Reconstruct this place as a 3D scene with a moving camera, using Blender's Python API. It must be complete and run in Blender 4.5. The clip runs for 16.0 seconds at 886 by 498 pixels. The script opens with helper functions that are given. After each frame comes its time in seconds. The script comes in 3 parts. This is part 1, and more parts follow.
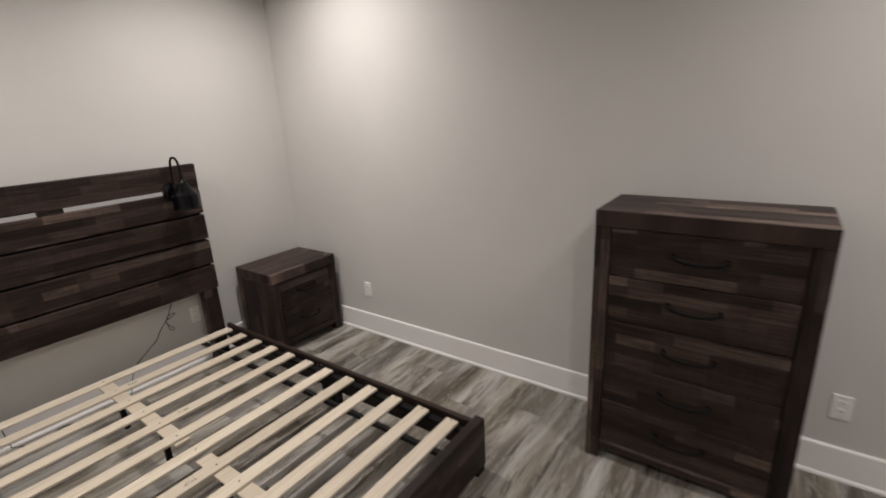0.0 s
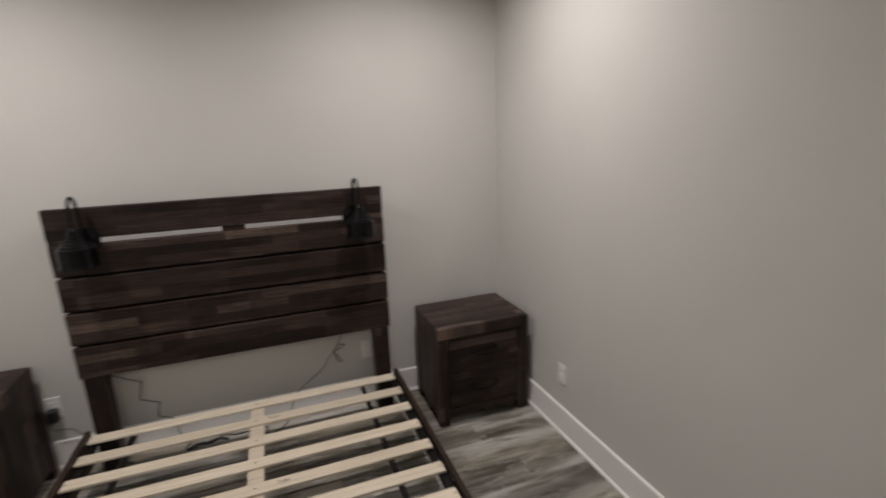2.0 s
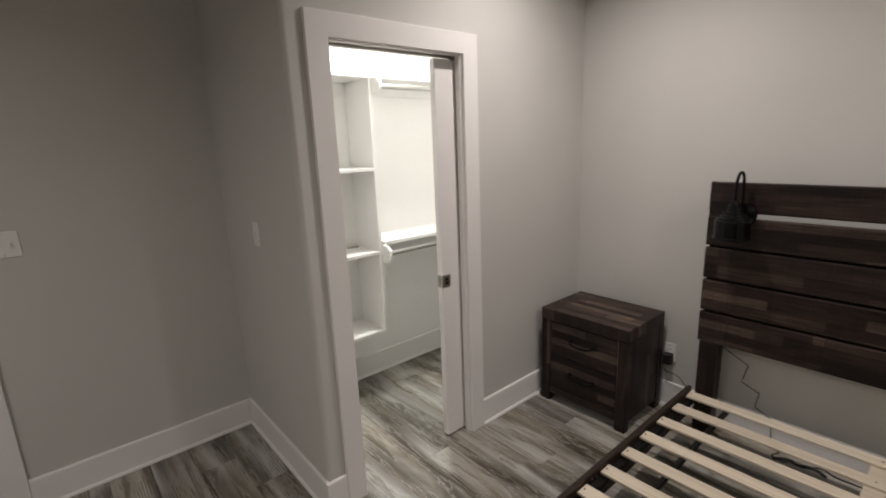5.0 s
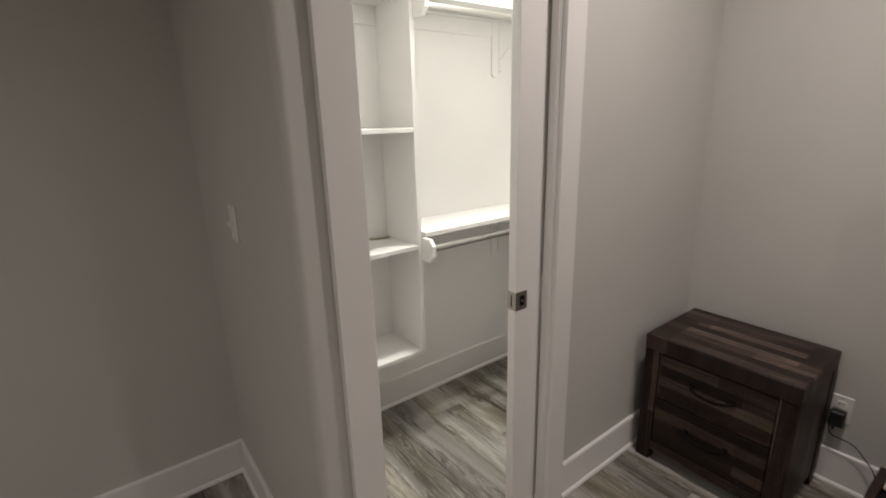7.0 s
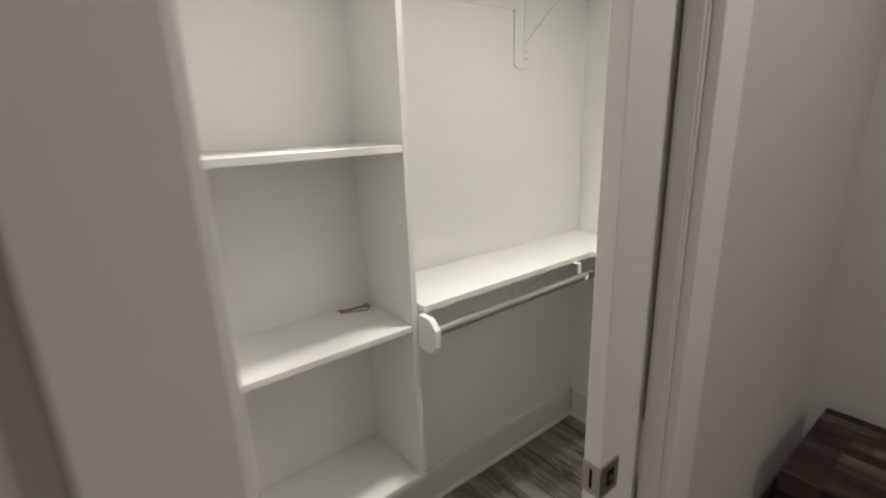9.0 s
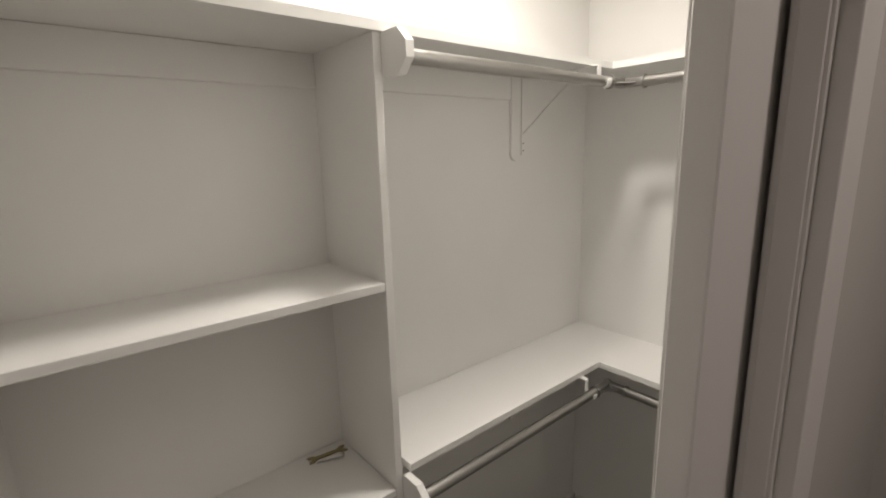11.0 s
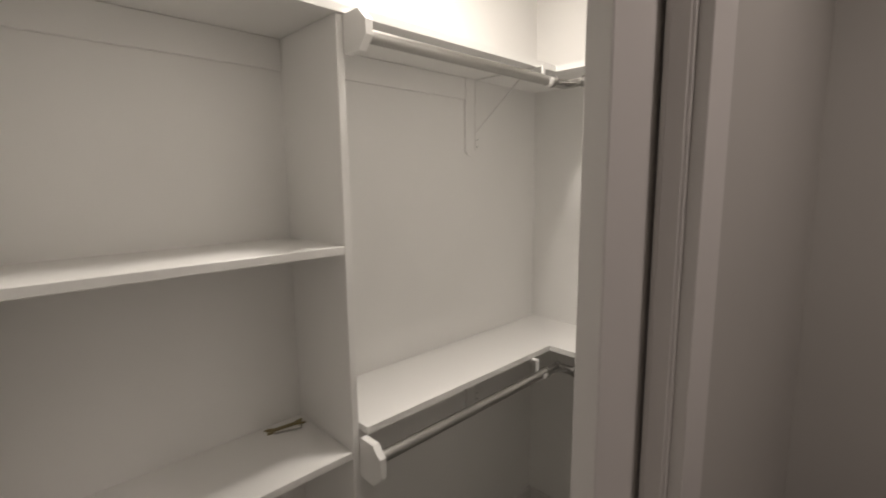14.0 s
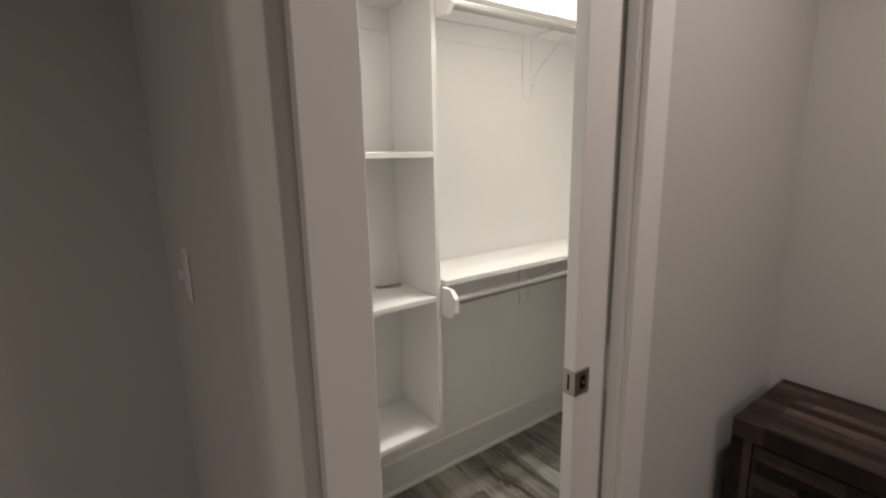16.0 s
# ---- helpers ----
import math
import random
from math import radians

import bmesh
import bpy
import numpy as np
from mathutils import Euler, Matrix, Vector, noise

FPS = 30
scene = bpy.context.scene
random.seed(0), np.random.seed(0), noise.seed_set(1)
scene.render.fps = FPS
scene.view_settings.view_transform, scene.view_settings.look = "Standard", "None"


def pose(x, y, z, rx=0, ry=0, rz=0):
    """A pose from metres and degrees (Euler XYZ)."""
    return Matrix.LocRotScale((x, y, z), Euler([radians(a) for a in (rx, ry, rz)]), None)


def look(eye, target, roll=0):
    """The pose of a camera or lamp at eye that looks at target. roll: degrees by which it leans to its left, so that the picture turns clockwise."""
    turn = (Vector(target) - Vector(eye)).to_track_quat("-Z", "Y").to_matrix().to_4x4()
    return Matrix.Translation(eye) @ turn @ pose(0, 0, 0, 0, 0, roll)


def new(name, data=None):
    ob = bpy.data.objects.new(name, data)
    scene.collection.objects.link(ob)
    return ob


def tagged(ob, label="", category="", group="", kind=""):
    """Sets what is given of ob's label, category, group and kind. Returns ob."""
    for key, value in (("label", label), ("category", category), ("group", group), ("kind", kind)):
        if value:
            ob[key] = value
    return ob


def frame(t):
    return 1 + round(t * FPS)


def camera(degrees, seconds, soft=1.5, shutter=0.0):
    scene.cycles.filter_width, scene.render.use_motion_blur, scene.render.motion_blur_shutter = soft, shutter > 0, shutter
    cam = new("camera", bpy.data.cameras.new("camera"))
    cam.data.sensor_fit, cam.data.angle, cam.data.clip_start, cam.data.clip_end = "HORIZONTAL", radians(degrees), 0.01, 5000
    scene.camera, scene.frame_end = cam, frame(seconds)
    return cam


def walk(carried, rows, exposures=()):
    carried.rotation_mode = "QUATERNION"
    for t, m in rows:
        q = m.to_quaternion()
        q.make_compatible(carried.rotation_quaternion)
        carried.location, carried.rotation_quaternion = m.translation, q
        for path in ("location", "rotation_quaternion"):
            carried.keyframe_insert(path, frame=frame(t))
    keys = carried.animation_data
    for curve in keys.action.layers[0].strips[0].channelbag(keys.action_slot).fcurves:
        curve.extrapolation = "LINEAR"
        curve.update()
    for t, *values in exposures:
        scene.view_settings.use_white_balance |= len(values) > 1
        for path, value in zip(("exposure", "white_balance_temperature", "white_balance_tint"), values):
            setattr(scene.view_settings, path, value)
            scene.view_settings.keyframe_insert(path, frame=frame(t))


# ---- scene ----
cam = camera(87.2, 16.0, 1.8, 0.5)
PATH = [
    (0, (0.905, -3.255, 1.654), (2.446, -2.122, 1.071), -3.0),
    (0.5, (1.246, -3.136, 1.648), (2.624, -1.806, 1.074), -3.0),
    (1, (1.517, -3.017, 1.691), (2.745, -1.539, 1.140), -3.1),
    (1.5, (1.724, -2.936, 1.693), (2.772, -1.312, 1.178), -3.5),
    (2, (1.842, -2.787, 1.659), (2.505, -0.962, 1.181), -2.1),
    (2.5, (1.857, -2.693, 1.659), (2.036, -0.754, 1.203), -2.0),
    (3, (1.812, -2.718, 1.655), (1.431, -0.797, 1.248), -2.3),
    (3.5, (1.832, -2.735, 1.670), (0.940, -0.993, 1.260), -2.1),
    (4, (1.847, -2.704, 1.668), (0.572, -1.221, 1.247), -2.0),
    (4.5, (1.802, -2.738, 1.646), (0.375, -1.400, 1.228), -2.4),
    (4.7, (1.786, -2.752, 1.641), (0.328, -1.450, 1.218), -2.5),
    (6.8, (1.063, -2.383, 1.549), (-0.472, -1.223, 1.005), -1.5),
    (7, (0.999, -2.319, 1.538), (-0.540, -1.165, 0.992), -1.5),
    (7.5, (0.799, -2.221, 1.506), (-0.730, -1.062, 0.941), -1.3),
    (8, (0.654, -2.123, 1.517), (-0.891, -0.981, 0.959), -1.6),
    (8.5, (0.477, -2.042, 1.539), (-1.032, -0.866, 0.956), -1.3),
    (9, (0.339, -1.863, 1.562), (-1.187, -0.689, 1.020), -2.0),
    (9.5, (0.237, -1.756, 1.613), (-1.301, -0.587, 1.097), -2.0),
    (10, (0.219, -1.751, 1.698), (-1.337, -0.585, 1.228), -2.0),
    (10.2, (0.197, -1.730, 1.722), (-1.365, -0.570, 1.259), -2.3),
    (12.3, (0.093, -1.692, 1.807), (-1.219, -0.209, 1.526), 0.3),
    (12.5, (0.093, -1.694, 1.801), (-1.190, -0.185, 1.528), 0.3),
    (13, (0.104, -1.711, 1.745), (-1.137, -0.167, 1.469), 0.6),
    (13.5, (0.158, -1.738, 1.691), (-1.105, -0.214, 1.405), 0.5),
    (14, (0.219, -1.760, 1.650), (-1.201, -0.382, 1.356), -0.6),
    (14.5, (0.291, -1.790, 1.622), (-1.322, -0.640, 1.346), -1.5),
    (15, (0.437, -1.933, 1.605), (-1.235, -0.874, 1.317), -1.6),
    (15.5, (0.514, -2.054, 1.545), (-1.116, -0.934, 1.243), -0.9),
    (16, (0.631, -2.117, 1.488), (-0.956, -0.967, 1.088), -1.1),
]
EXPOSURES = [(0.0, 0.4, 6500, 16), (1.5, 0.22, 6500, 15), (2.0, 0.05, 6500, 15), (2.5, 0.07, 6500, 16), (3.2, 0.07, 6500, 16), (4.0, -0.07, 6600, 16), (4.5, -0.1, 6600, 16), (7.0, -0.33, 6790, 17), (8.0, -0.45, 6790, 16), (9.0, -0.87, 6790, 14), (9.5, -1.13, 6820, 15), (10.0, -1.31, 6930, 17), (12.5, -1.77, 7170, 22), (14.0, -1.57, 7150, 22), (15.0, -1.4, 7110, 20), (15.5, -1.02, 7070, 19), (16.0, -0.72, 6970, 19)]
walk(cam, [(t, look(eye, target, roll)) for t, eye, target, roll in PATH], EXPOSURES)

# ---- world, light, exposure ----
world = bpy.data.worlds.new("world")
scene.world = world
world.use_nodes = True
world.node_tree.nodes["Background"].inputs[0].default_value = (0.01, 0.01, 0.012, 1)
world.node_tree.nodes["Background"].inputs[1].default_value = 0.2

CEIL = 2.74
WARM = (1.0, 0.965, 0.915)


def disk_lamp(name, x, y, z, watts, size, color, spread):
    data = bpy.data.lights.new(name, "AREA")
    data.shape, data.size, data.energy, data.color, data.spread = "DISK", size, watts, color, radians(spread)
    ob = new(name, data)
    ob.location = (x, y, z)
    return ob


ROOM_LIGHTS = [(2.54, -0.96, 15.5), (0.66, -0.96, 15.5), (2.45, -4.00, 11.5), (0.45, -4.00, 14.5)]
for lx, ly, watts in ROOM_LIGHTS:
    disk_lamp("downlight_lamp", lx, ly, CEIL - 0.02, watts, 0.12, WARM, 152)
CLOSET_LIGHT = (-0.567, -0.895)
disk_lamp("closet_lamp", CLOSET_LIGHT[0], CLOSET_LIGHT[1], CEIL - 0.055, 27.0, 0.17, (0.955, 1.0, 0.94), 145)


# ---- materials ----
def material(name, rough=0.5, metal=0.0, base=(0.5, 0.5, 0.5)):
    m = bpy.data.materials.new(name)
    m.use_nodes = True
    b = m.node_tree.nodes["Principled BSDF"]
    b.inputs["Base Color"].default_value = (*base, 1)
    b.inputs["Roughness"].default_value = rough
    b.inputs["Metallic"].default_value = metal
    return m, m.node_tree.nodes, m.node_tree.links, b


def noise_node(n, l, vec, scale, detail=4, rough=0.55, dist=0.0):
    t = n.new("ShaderNodeTexNoise")
    t.inputs["Scale"].default_value = scale
    t.inputs["Detail"].default_value = detail
    t.inputs["Roughness"].default_value = rough
    t.inputs["Distortion"].default_value = dist
    l.new(vec, t.inputs["Vector"])
    return t.outputs["Fac"]


def mapped(n, l, src, scale=(1, 1, 1), rot=(0, 0, 0)):
    mp = n.new("ShaderNodeMapping")
    mp.inputs["Scale"].default_value = scale
    mp.inputs["Rotation"].default_value = rot
    l.new(src, mp.inputs["Vector"])
    return mp.outputs["Vector"]


def ramp(n, l, fac, stops):
    r = n.new("ShaderNodeValToRGB")
    el = r.color_ramp.elements
    while len(el) < len(stops):
        el.new(0.5)
    for e, (p, c) in zip(el, stops):
        e.position, e.color = p, (*c, 1)
    l.new(fac, r.inputs["Fac"])
    return r.outputs["Color"]


def mixed(n, l, a, b, fac, mode="MIX"):
    m = n.new("ShaderNodeMix")
    m.data_type, m.blend_type = "RGBA", mode
    for sock, v in ((m.inputs["Factor"], fac), (m.inputs["A"], a), (m.inputs["B"], b)):
        if isinstance(v, (int, float)):
            sock.default_value = v
        elif isinstance(v, tuple):
            sock.default_value = (*v, 1)
        else:
            l.new(v, sock)
    return m.outputs["Result"]


def bumped(n, l, b, height, strength, dist=0.002):
    bp = n.new("ShaderNodeBump")
    bp.inputs["Strength"].default_value = strength
    bp.inputs["Distance"].default_value = dist
    l.new(height, bp.inputs["Height"])
    l.new(bp.outputs["Normal"], b.inputs["Normal"])


def paint(name, color, rough, stipple=0.15, var=0.03):
    """Rolled wall paint: fine orange peel, faint large drift in tone."""
    m, n, l, b = material(name, rough)
    co = n.new("ShaderNodeTexCoord").outputs["Object"]
    big = noise_node(n, l, co, 1.3, 3)
    lo = tuple(c * (1 - var) for c in color)
    hi = tuple(min(1, c * (1 + var)) for c in color)
    l.new(ramp(n, l, big, [(0.3, lo), (0.7, hi)]), b.inputs["Base Color"])
    fine = noise_node(n, l, co, 420, 2)
    bumped(n, l, b, fine, stipple, 0.001)
    return m


WALL = paint("greige_wall_paint", (0.56, 0.547, 0.518), 0.75)
CLOSET_WALL = paint("closet_wall_paint", (0.88, 0.868, 0.845), 0.6)
CEILING = paint("ceiling_paint", (0.86, 0.85, 0.83), 0.9, 0.3)
TRIM = paint("white_trim_paint", (0.78, 0.76, 0.74), 0.38, 0.05, 0.015)
SHELF_WHITE = paint("white_shelf_paint", (0.87, 0.858, 0.835), 0.42, 0.06, 0.015)
PLATE = material("white_plastic", 0.35, 0, (0.78, 0.77, 0.74))[0]
BLACK_METAL, _n, _l, lamp_shader = material("gloss_black_metal", 0.20, 0.0, (0.003, 0.003, 0.0034))
lamp_shader.inputs["Specular IOR Level"].default_value = 0.2
PULL_METAL, _n, _l, pull_shader = material("matt_black_metal", 0.75, 0.0, (0.0045, 0.004, 0.0038))
pull_shader.inputs["Specular IOR Level"].default_value = 0.15
DARK_STEEL, _n, _l, steel_shader = material("dark_steel", 0.6, 0.0, (0.009, 0.008, 0.0075))
steel_shader.inputs["Specular IOR Level"].default_value = 0.15
BLACK_PLASTIC = material("black_plastic", 0.5, 0, (0.012, 0.012, 0.012))[0]
INK = material("stamp_ink", 0.8, 0, (0.05, 0.045, 0.045))[0]
# Near black, to paint the shade deep inside the door pocket.
SHADOW_GAP = material("painted_pocket_shade", 0.9, 0, (0.006, 0.0055, 0.005))[0]
BRASS = material("yellow_zinc_steel", 0.35, 0.9, (0.36, 0.30, 0.16))[0]
BULB = material("lamp_socket", 0.5, 0, (0.05, 0.05, 0.05))[0]


def brushed(name, color, rough):
    m, n, l, b = material(name, rough, 1.0, color)
    co = n.new("ShaderNodeTexCoord").outputs["Object"]
    st = noise_node(n, l, mapped(n, l, co, (300, 8, 300)), 1.0, 3)
    r = n.new("ShaderNodeMapRange")
    r.inputs["To Min"].default_value, r.inputs["To Max"].default_value = rough - 0.01, rough + 0.02
    l.new(st, r.inputs["Value"])
    l.new(r.outputs["Result"], b.inputs["Roughness"])
    return m


CHROME = brushed("satin_steel", (0.40, 0.39, 0.375), 0.34)
NICKEL = brushed("satin_nickel", (0.42, 0.39, 0.35), 0.36)


def glow(name, strength):
    m = bpy.data.materials.new(name)
    m.use_nodes = True
    n = m.node_tree.nodes
    n.clear()
    e, o = n.new("ShaderNodeEmission"), n.new("ShaderNodeOutputMaterial")
    e.inputs["Color"].default_value, e.inputs["Strength"].default_value = (1, 0.93, 0.84, 1), strength
    m.node_tree.links.new(e.outputs[0], o.inputs[0])
    return m


LENS = glow("lit_diffuser", 6.0)


def veneer(name, axes, gain=1.0):
    """Dark rustic laminate: staggered strips of varied tone with fine saw-cut grain. axes: which local axes run along and across the strips."""
    m, n, l, b = material(name, 0.46)
    b.inputs["Specular IOR Level"].default_value = 0.22
    tc = n.new("ShaderNodeTexCoord").outputs["Object"]
    sep = n.new("ShaderNodeSeparateXYZ")
    l.new(tc, sep.inputs[0])
    rnd = n.new("ShaderNodeObjectInfo").outputs["Random"]
    off = n.new("ShaderNodeMath")
    off.operation, off.inputs[1].default_value = "MULTIPLY", 7.3
    l.new(rnd, off.inputs[0])
    com = n.new("ShaderNodeCombineXYZ")
    add = n.new("ShaderNodeMath")
    l.new(sep.outputs[axes[0]], add.inputs[0])
    l.new(off.outputs[0], add.inputs[1])
    l.new(add.outputs[0], com.inputs[0])
    add2 = n.new("ShaderNodeMath")
    l.new(sep.outputs[axes[1]], add2.inputs[0])
    l.new(off.outputs[0], add2.inputs[1])
    l.new(add2.outputs[0], com.inputs[1])
    vec = com.outputs[0]
    br = n.new("ShaderNodeTexBrick")
    br.offset, br.offset_frequency, br.squash = 0.37, 2, 1.0
    for key, v in (("Scale", 1.0), ("Mortar Size", 0.0006), ("Mortar Smooth", 0.2), ("Bias", -0.1), ("Brick Width", 0.36), ("Row Height", 0.047)):
        br.inputs[key].default_value = v
    br.inputs["Color1"].default_value = (0, 0, 0, 1)
    br.inputs["Color2"].default_value = (1, 1, 1, 1)
    br.inputs["Mortar"].default_value = (0, 0, 0, 1)
    l.new(vec, br.inputs["Vector"])
    br2 = n.new("ShaderNodeTexBrick")
    br2.offset, br2.offset_frequency, br2.squash = 0.23, 3, 1.0
    for key, v in (("Scale", 1.0), ("Mortar Size", 0.0), ("Bias", -0.1), ("Brick Width", 0.67), ("Row Height", 0.047)):
        br2.inputs[key].default_value = v
    br2.inputs["Color1"].default_value = (0, 0, 0, 1)
    br2.inputs["Color2"].default_value = (1, 1, 1, 1)
    l.new(vec, br2.inputs["Vector"])
    both = mixed(n, l, br.outputs["Color"], br2.outputs["Color"], 0.45)
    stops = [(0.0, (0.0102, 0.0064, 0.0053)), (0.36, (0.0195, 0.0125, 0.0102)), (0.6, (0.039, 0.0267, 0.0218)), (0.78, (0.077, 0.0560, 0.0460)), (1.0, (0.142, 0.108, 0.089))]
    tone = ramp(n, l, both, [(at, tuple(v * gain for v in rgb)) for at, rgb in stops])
    grain = noise_node(n, l, mapped(n, l, vec, (2.2, 60, 1)), 2.2, 7, 0.65, 0.6)
    g = ramp(n, l, grain, [(0.28, (0.33, 0.32, 0.33)), (0.5, (1.0, 1.0, 1.0)), (0.68, (1.8, 1.74, 1.66))])
    saw = noise_node(n, l, mapped(n, l, vec, (160, 6, 1)), 1.0, 2)
    s2 = ramp(n, l, saw, [(0.35, (0.82, 0.82, 0.82)), (0.65, (1.12, 1.12, 1.12))])
    blot = noise_node(n, l, mapped(n, l, vec, (3, 9, 1)), 1.6, 4)
    bl = ramp(n, l, blot, [(0.3, (0.72, 0.70, 0.70)), (0.7, (1.25, 1.22, 1.2))])
    c = mixed(n, l, tone, g, 1.0, "MULTIPLY")
    c = mixed(n, l, c, s2, 1.0, "MULTIPLY")
    c = mixed(n, l, c, bl, 1.0, "MULTIPLY")
    l.new(c, b.inputs["Base Color"])
    bumped(n, l, b, grain, 0.25, 0.001)
    return m


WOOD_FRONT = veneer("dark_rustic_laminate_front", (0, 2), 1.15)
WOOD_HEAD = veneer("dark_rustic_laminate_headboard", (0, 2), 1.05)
# Lighter than the fronts: overhead light is painted into the tops' colour.
WOOD_TOP = veneer("dark_rustic_laminate_lit_top", (0, 1), 1.5)
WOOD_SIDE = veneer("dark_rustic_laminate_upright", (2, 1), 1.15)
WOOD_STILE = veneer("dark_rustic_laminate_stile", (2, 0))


def pine():
    m, n, l, b = material("pale_pine", 0.6)
    co = n.new("ShaderNodeTexCoord").outputs["Object"]
    rnd = n.new("ShaderNodeObjectInfo").outputs["Random"]
    gr = noise_node(n, l, mapped(n, l, co, (1.5, 45, 45)), 2.0, 6, 0.6, 0.8)
    c = ramp(n, l, gr, [(0.3, (0.50, 0.425, 0.32)), (0.5, (0.61, 0.54, 0.43)), (0.75, (0.67, 0.605, 0.495))])
    v = ramp(n, l, rnd, [(0, (0.88, 0.86, 0.84)), (1, (1.06, 1.05, 1.04))])
    l.new(mixed(n, l, c, v, 1.0, "MULTIPLY"), b.inputs["Base Color"])
    bumped(n, l, b, gr, 0.15, 0.001)
    return m


PINE = pine()


def plank_material():
    """Grey limed vinyl plank: cloudy grey-brown ground, long pale and dark streaks, worn whitish patches."""
    m, n, l, b = material("grey_vinyl_plank", 0.42)
    co = n.new("ShaderNodeTexCoord").outputs["Object"]
    rnd = n.new("ShaderNodeObjectInfo").outputs["Random"]
    sc = n.new("ShaderNodeVectorMath")
    sc.operation = "ADD"
    com = n.new("ShaderNodeCombineXYZ")
    mul = n.new("ShaderNodeMath")
    mul.operation, mul.inputs[1].default_value = "MULTIPLY", 40.0
    l.new(rnd, mul.inputs[0])
    l.new(mul.outputs[0], com.inputs[0])
    l.new(mul.outputs[0], com.inputs[1])
    l.new(co, sc.inputs[0])
    l.new(com.outputs[0], sc.inputs[1])
    vec = sc.outputs[0]
    wide = noise_node(n, l, mapped(n, l, vec, (0.85, 5.4, 1)), 1.25, 3, 0.5, 0.6)
    hue = noise_node(n, l, mapped(n, l, vec, (0.7, 4.2, 1)), 1.3, 3, 0.5, 0.4)
    mid = noise_node(n, l, mapped(n, l, vec, (0.9, 26, 1)), 1.4, 5, 0.6, 0.4)
    fine = noise_node(n, l, mapped(n, l, vec, (2.6, 85, 1)), 2.0, 6, 0.65, 0.3)
    ground = ramp(n, l, wide, [(0.36, (0.110, 0.100, 0.087)), (0.46, (0.205, 0.193, 0.175)), (0.54, (0.345, 0.335, 0.315)), (0.66, (0.48, 0.475, 0.455))])
    olive = ramp(n, l, wide, [(0.36, (0.085, 0.070, 0.049)), (0.50, (0.195, 0.174, 0.135)), (0.66, (0.40, 0.377, 0.33))])
    c = mixed(n, l, ground, olive, ramp(n, l, hue, [(0.42, (0.1, 0.1, 0.1)), (0.56, (0.9, 0.9, 0.9))]))
    soft = ramp(n, l, mid, [(0.30, (0.85, 0.84, 0.82)), (0.5, (1.0, 1.0, 1.0)), (0.70, (1.08, 1.08, 1.08))])
    c = mixed(n, l, c, soft, 1.0, "MULTIPLY")
    streak = ramp(n, l, fine, [(0.3, (0.88, 0.87, 0.86)), (0.52, (1.0, 1.0, 1.0)), (0.75, (1.06, 1.06, 1.06))])
    c = mixed(n, l, c, streak, 1.0, "MULTIPLY")
    # Cathedral grain in scattered patches: dark rings with pale rims.
    wave = n.new("ShaderNodeTexWave")
    wave.wave_type, wave.bands_direction, wave.wave_profile = "BANDS", "Y", "SAW"
    for key, v in (("Scale", 1.0), ("Distortion", 7.0), ("Detail", 3.0), ("Detail Scale", 0.55), ("Detail Roughness", 0.55)):
        wave.inputs[key].default_value = v
    l.new(mapped(n, l, vec, (2.4, 24, 1)), wave.inputs["Vector"])
    rings = ramp(n, l, wave.outputs["Fac"], [(0.0, (0.36, 0.34, 0.31)), (0.35, (0.70, 0.68, 0.64)), (0.72, (1.0, 1.0, 1.0)), (0.9, (1.18, 1.18, 1.17)), (1.0, (0.75, 0.73, 0.70))])
    spot = noise_node(n, l, mapped(n, l, vec, (1.0, 8.0, 1)), 1.55, 5, 0.6, 0.5)
    patch = ramp(n, l, spot, [(0.545, (0, 0, 0)), (0.585, (1, 1, 1))])
    c = mixed(n, l, c, mixed(n, l, c, rings, 1.0, "MULTIPLY"), patch)
    # Broken limed edges along the grain.
    worn = noise_node(n, l, mapped(n, l, vec, (1.3, 12, 1)), 1.6, 11, 0.68, 0.4)
    dark = ramp(n, l, worn, [(0.39, (0.58, 0.55, 0.51)), (0.444, (0.78, 0.755, 0.72)), (0.456, (1.0, 1.0, 1.0))])
    c = mixed(n, l, c, dark, 1.0, "MULTIPLY")
    flake = ramp(n, l, worn, [(0.454, (0, 0, 0)), (0.461, (0.75, 0.75, 0.75)), (0.472, (0.4, 0.4, 0.4)), (0.487, (0, 0, 0))])
    c = mixed(n, l, c, (0.44, 0.435, 0.415), flake)
    tint = ramp(n, l, rnd, [(0.0, (0.82, 0.81, 0.79)), (0.3, (0.95, 0.955, 0.96)), (0.6, (1.0, 0.975, 0.94)), (1.0, (1.07, 1.065, 1.05))])
    c = mixed(n, l, c, tint, 1.0, "MULTIPLY")
    l.new(c, b.inputs["Base Color"])
    r = n.new("ShaderNodeMapRange")
    r.inputs["To Min"].default_value, r.inputs["To Max"].default_value = 0.34, 0.55
    l.new(fine, r.inputs["Value"])
    l.new(r.outputs["Result"], b.inputs["Roughness"])
    bumped(n, l, b, fine, 0.3, 0.0012)
    return m


PLANK = plank_material()
SUBFLOOR = material("dark_joint", 0.9, 0, (0.035, 0.032, 0.03))[0]


# ---- mesh helpers ----
def link_mesh(name, bm, mat, parent=None, label="", smooth=False):
    me = bpy.data.meshes.new(name)
    bm.normal_update()
    bm.to_mesh(me)
    bm.free()
    me.materials.append(mat)
    if smooth:
        me.polygons.foreach_set("use_smooth", [True] * len(me.polygons))
    ob = new(name, me)
    if parent is not None:
        ob.parent = parent
    if label:
        ob["label"] = label
    return ob


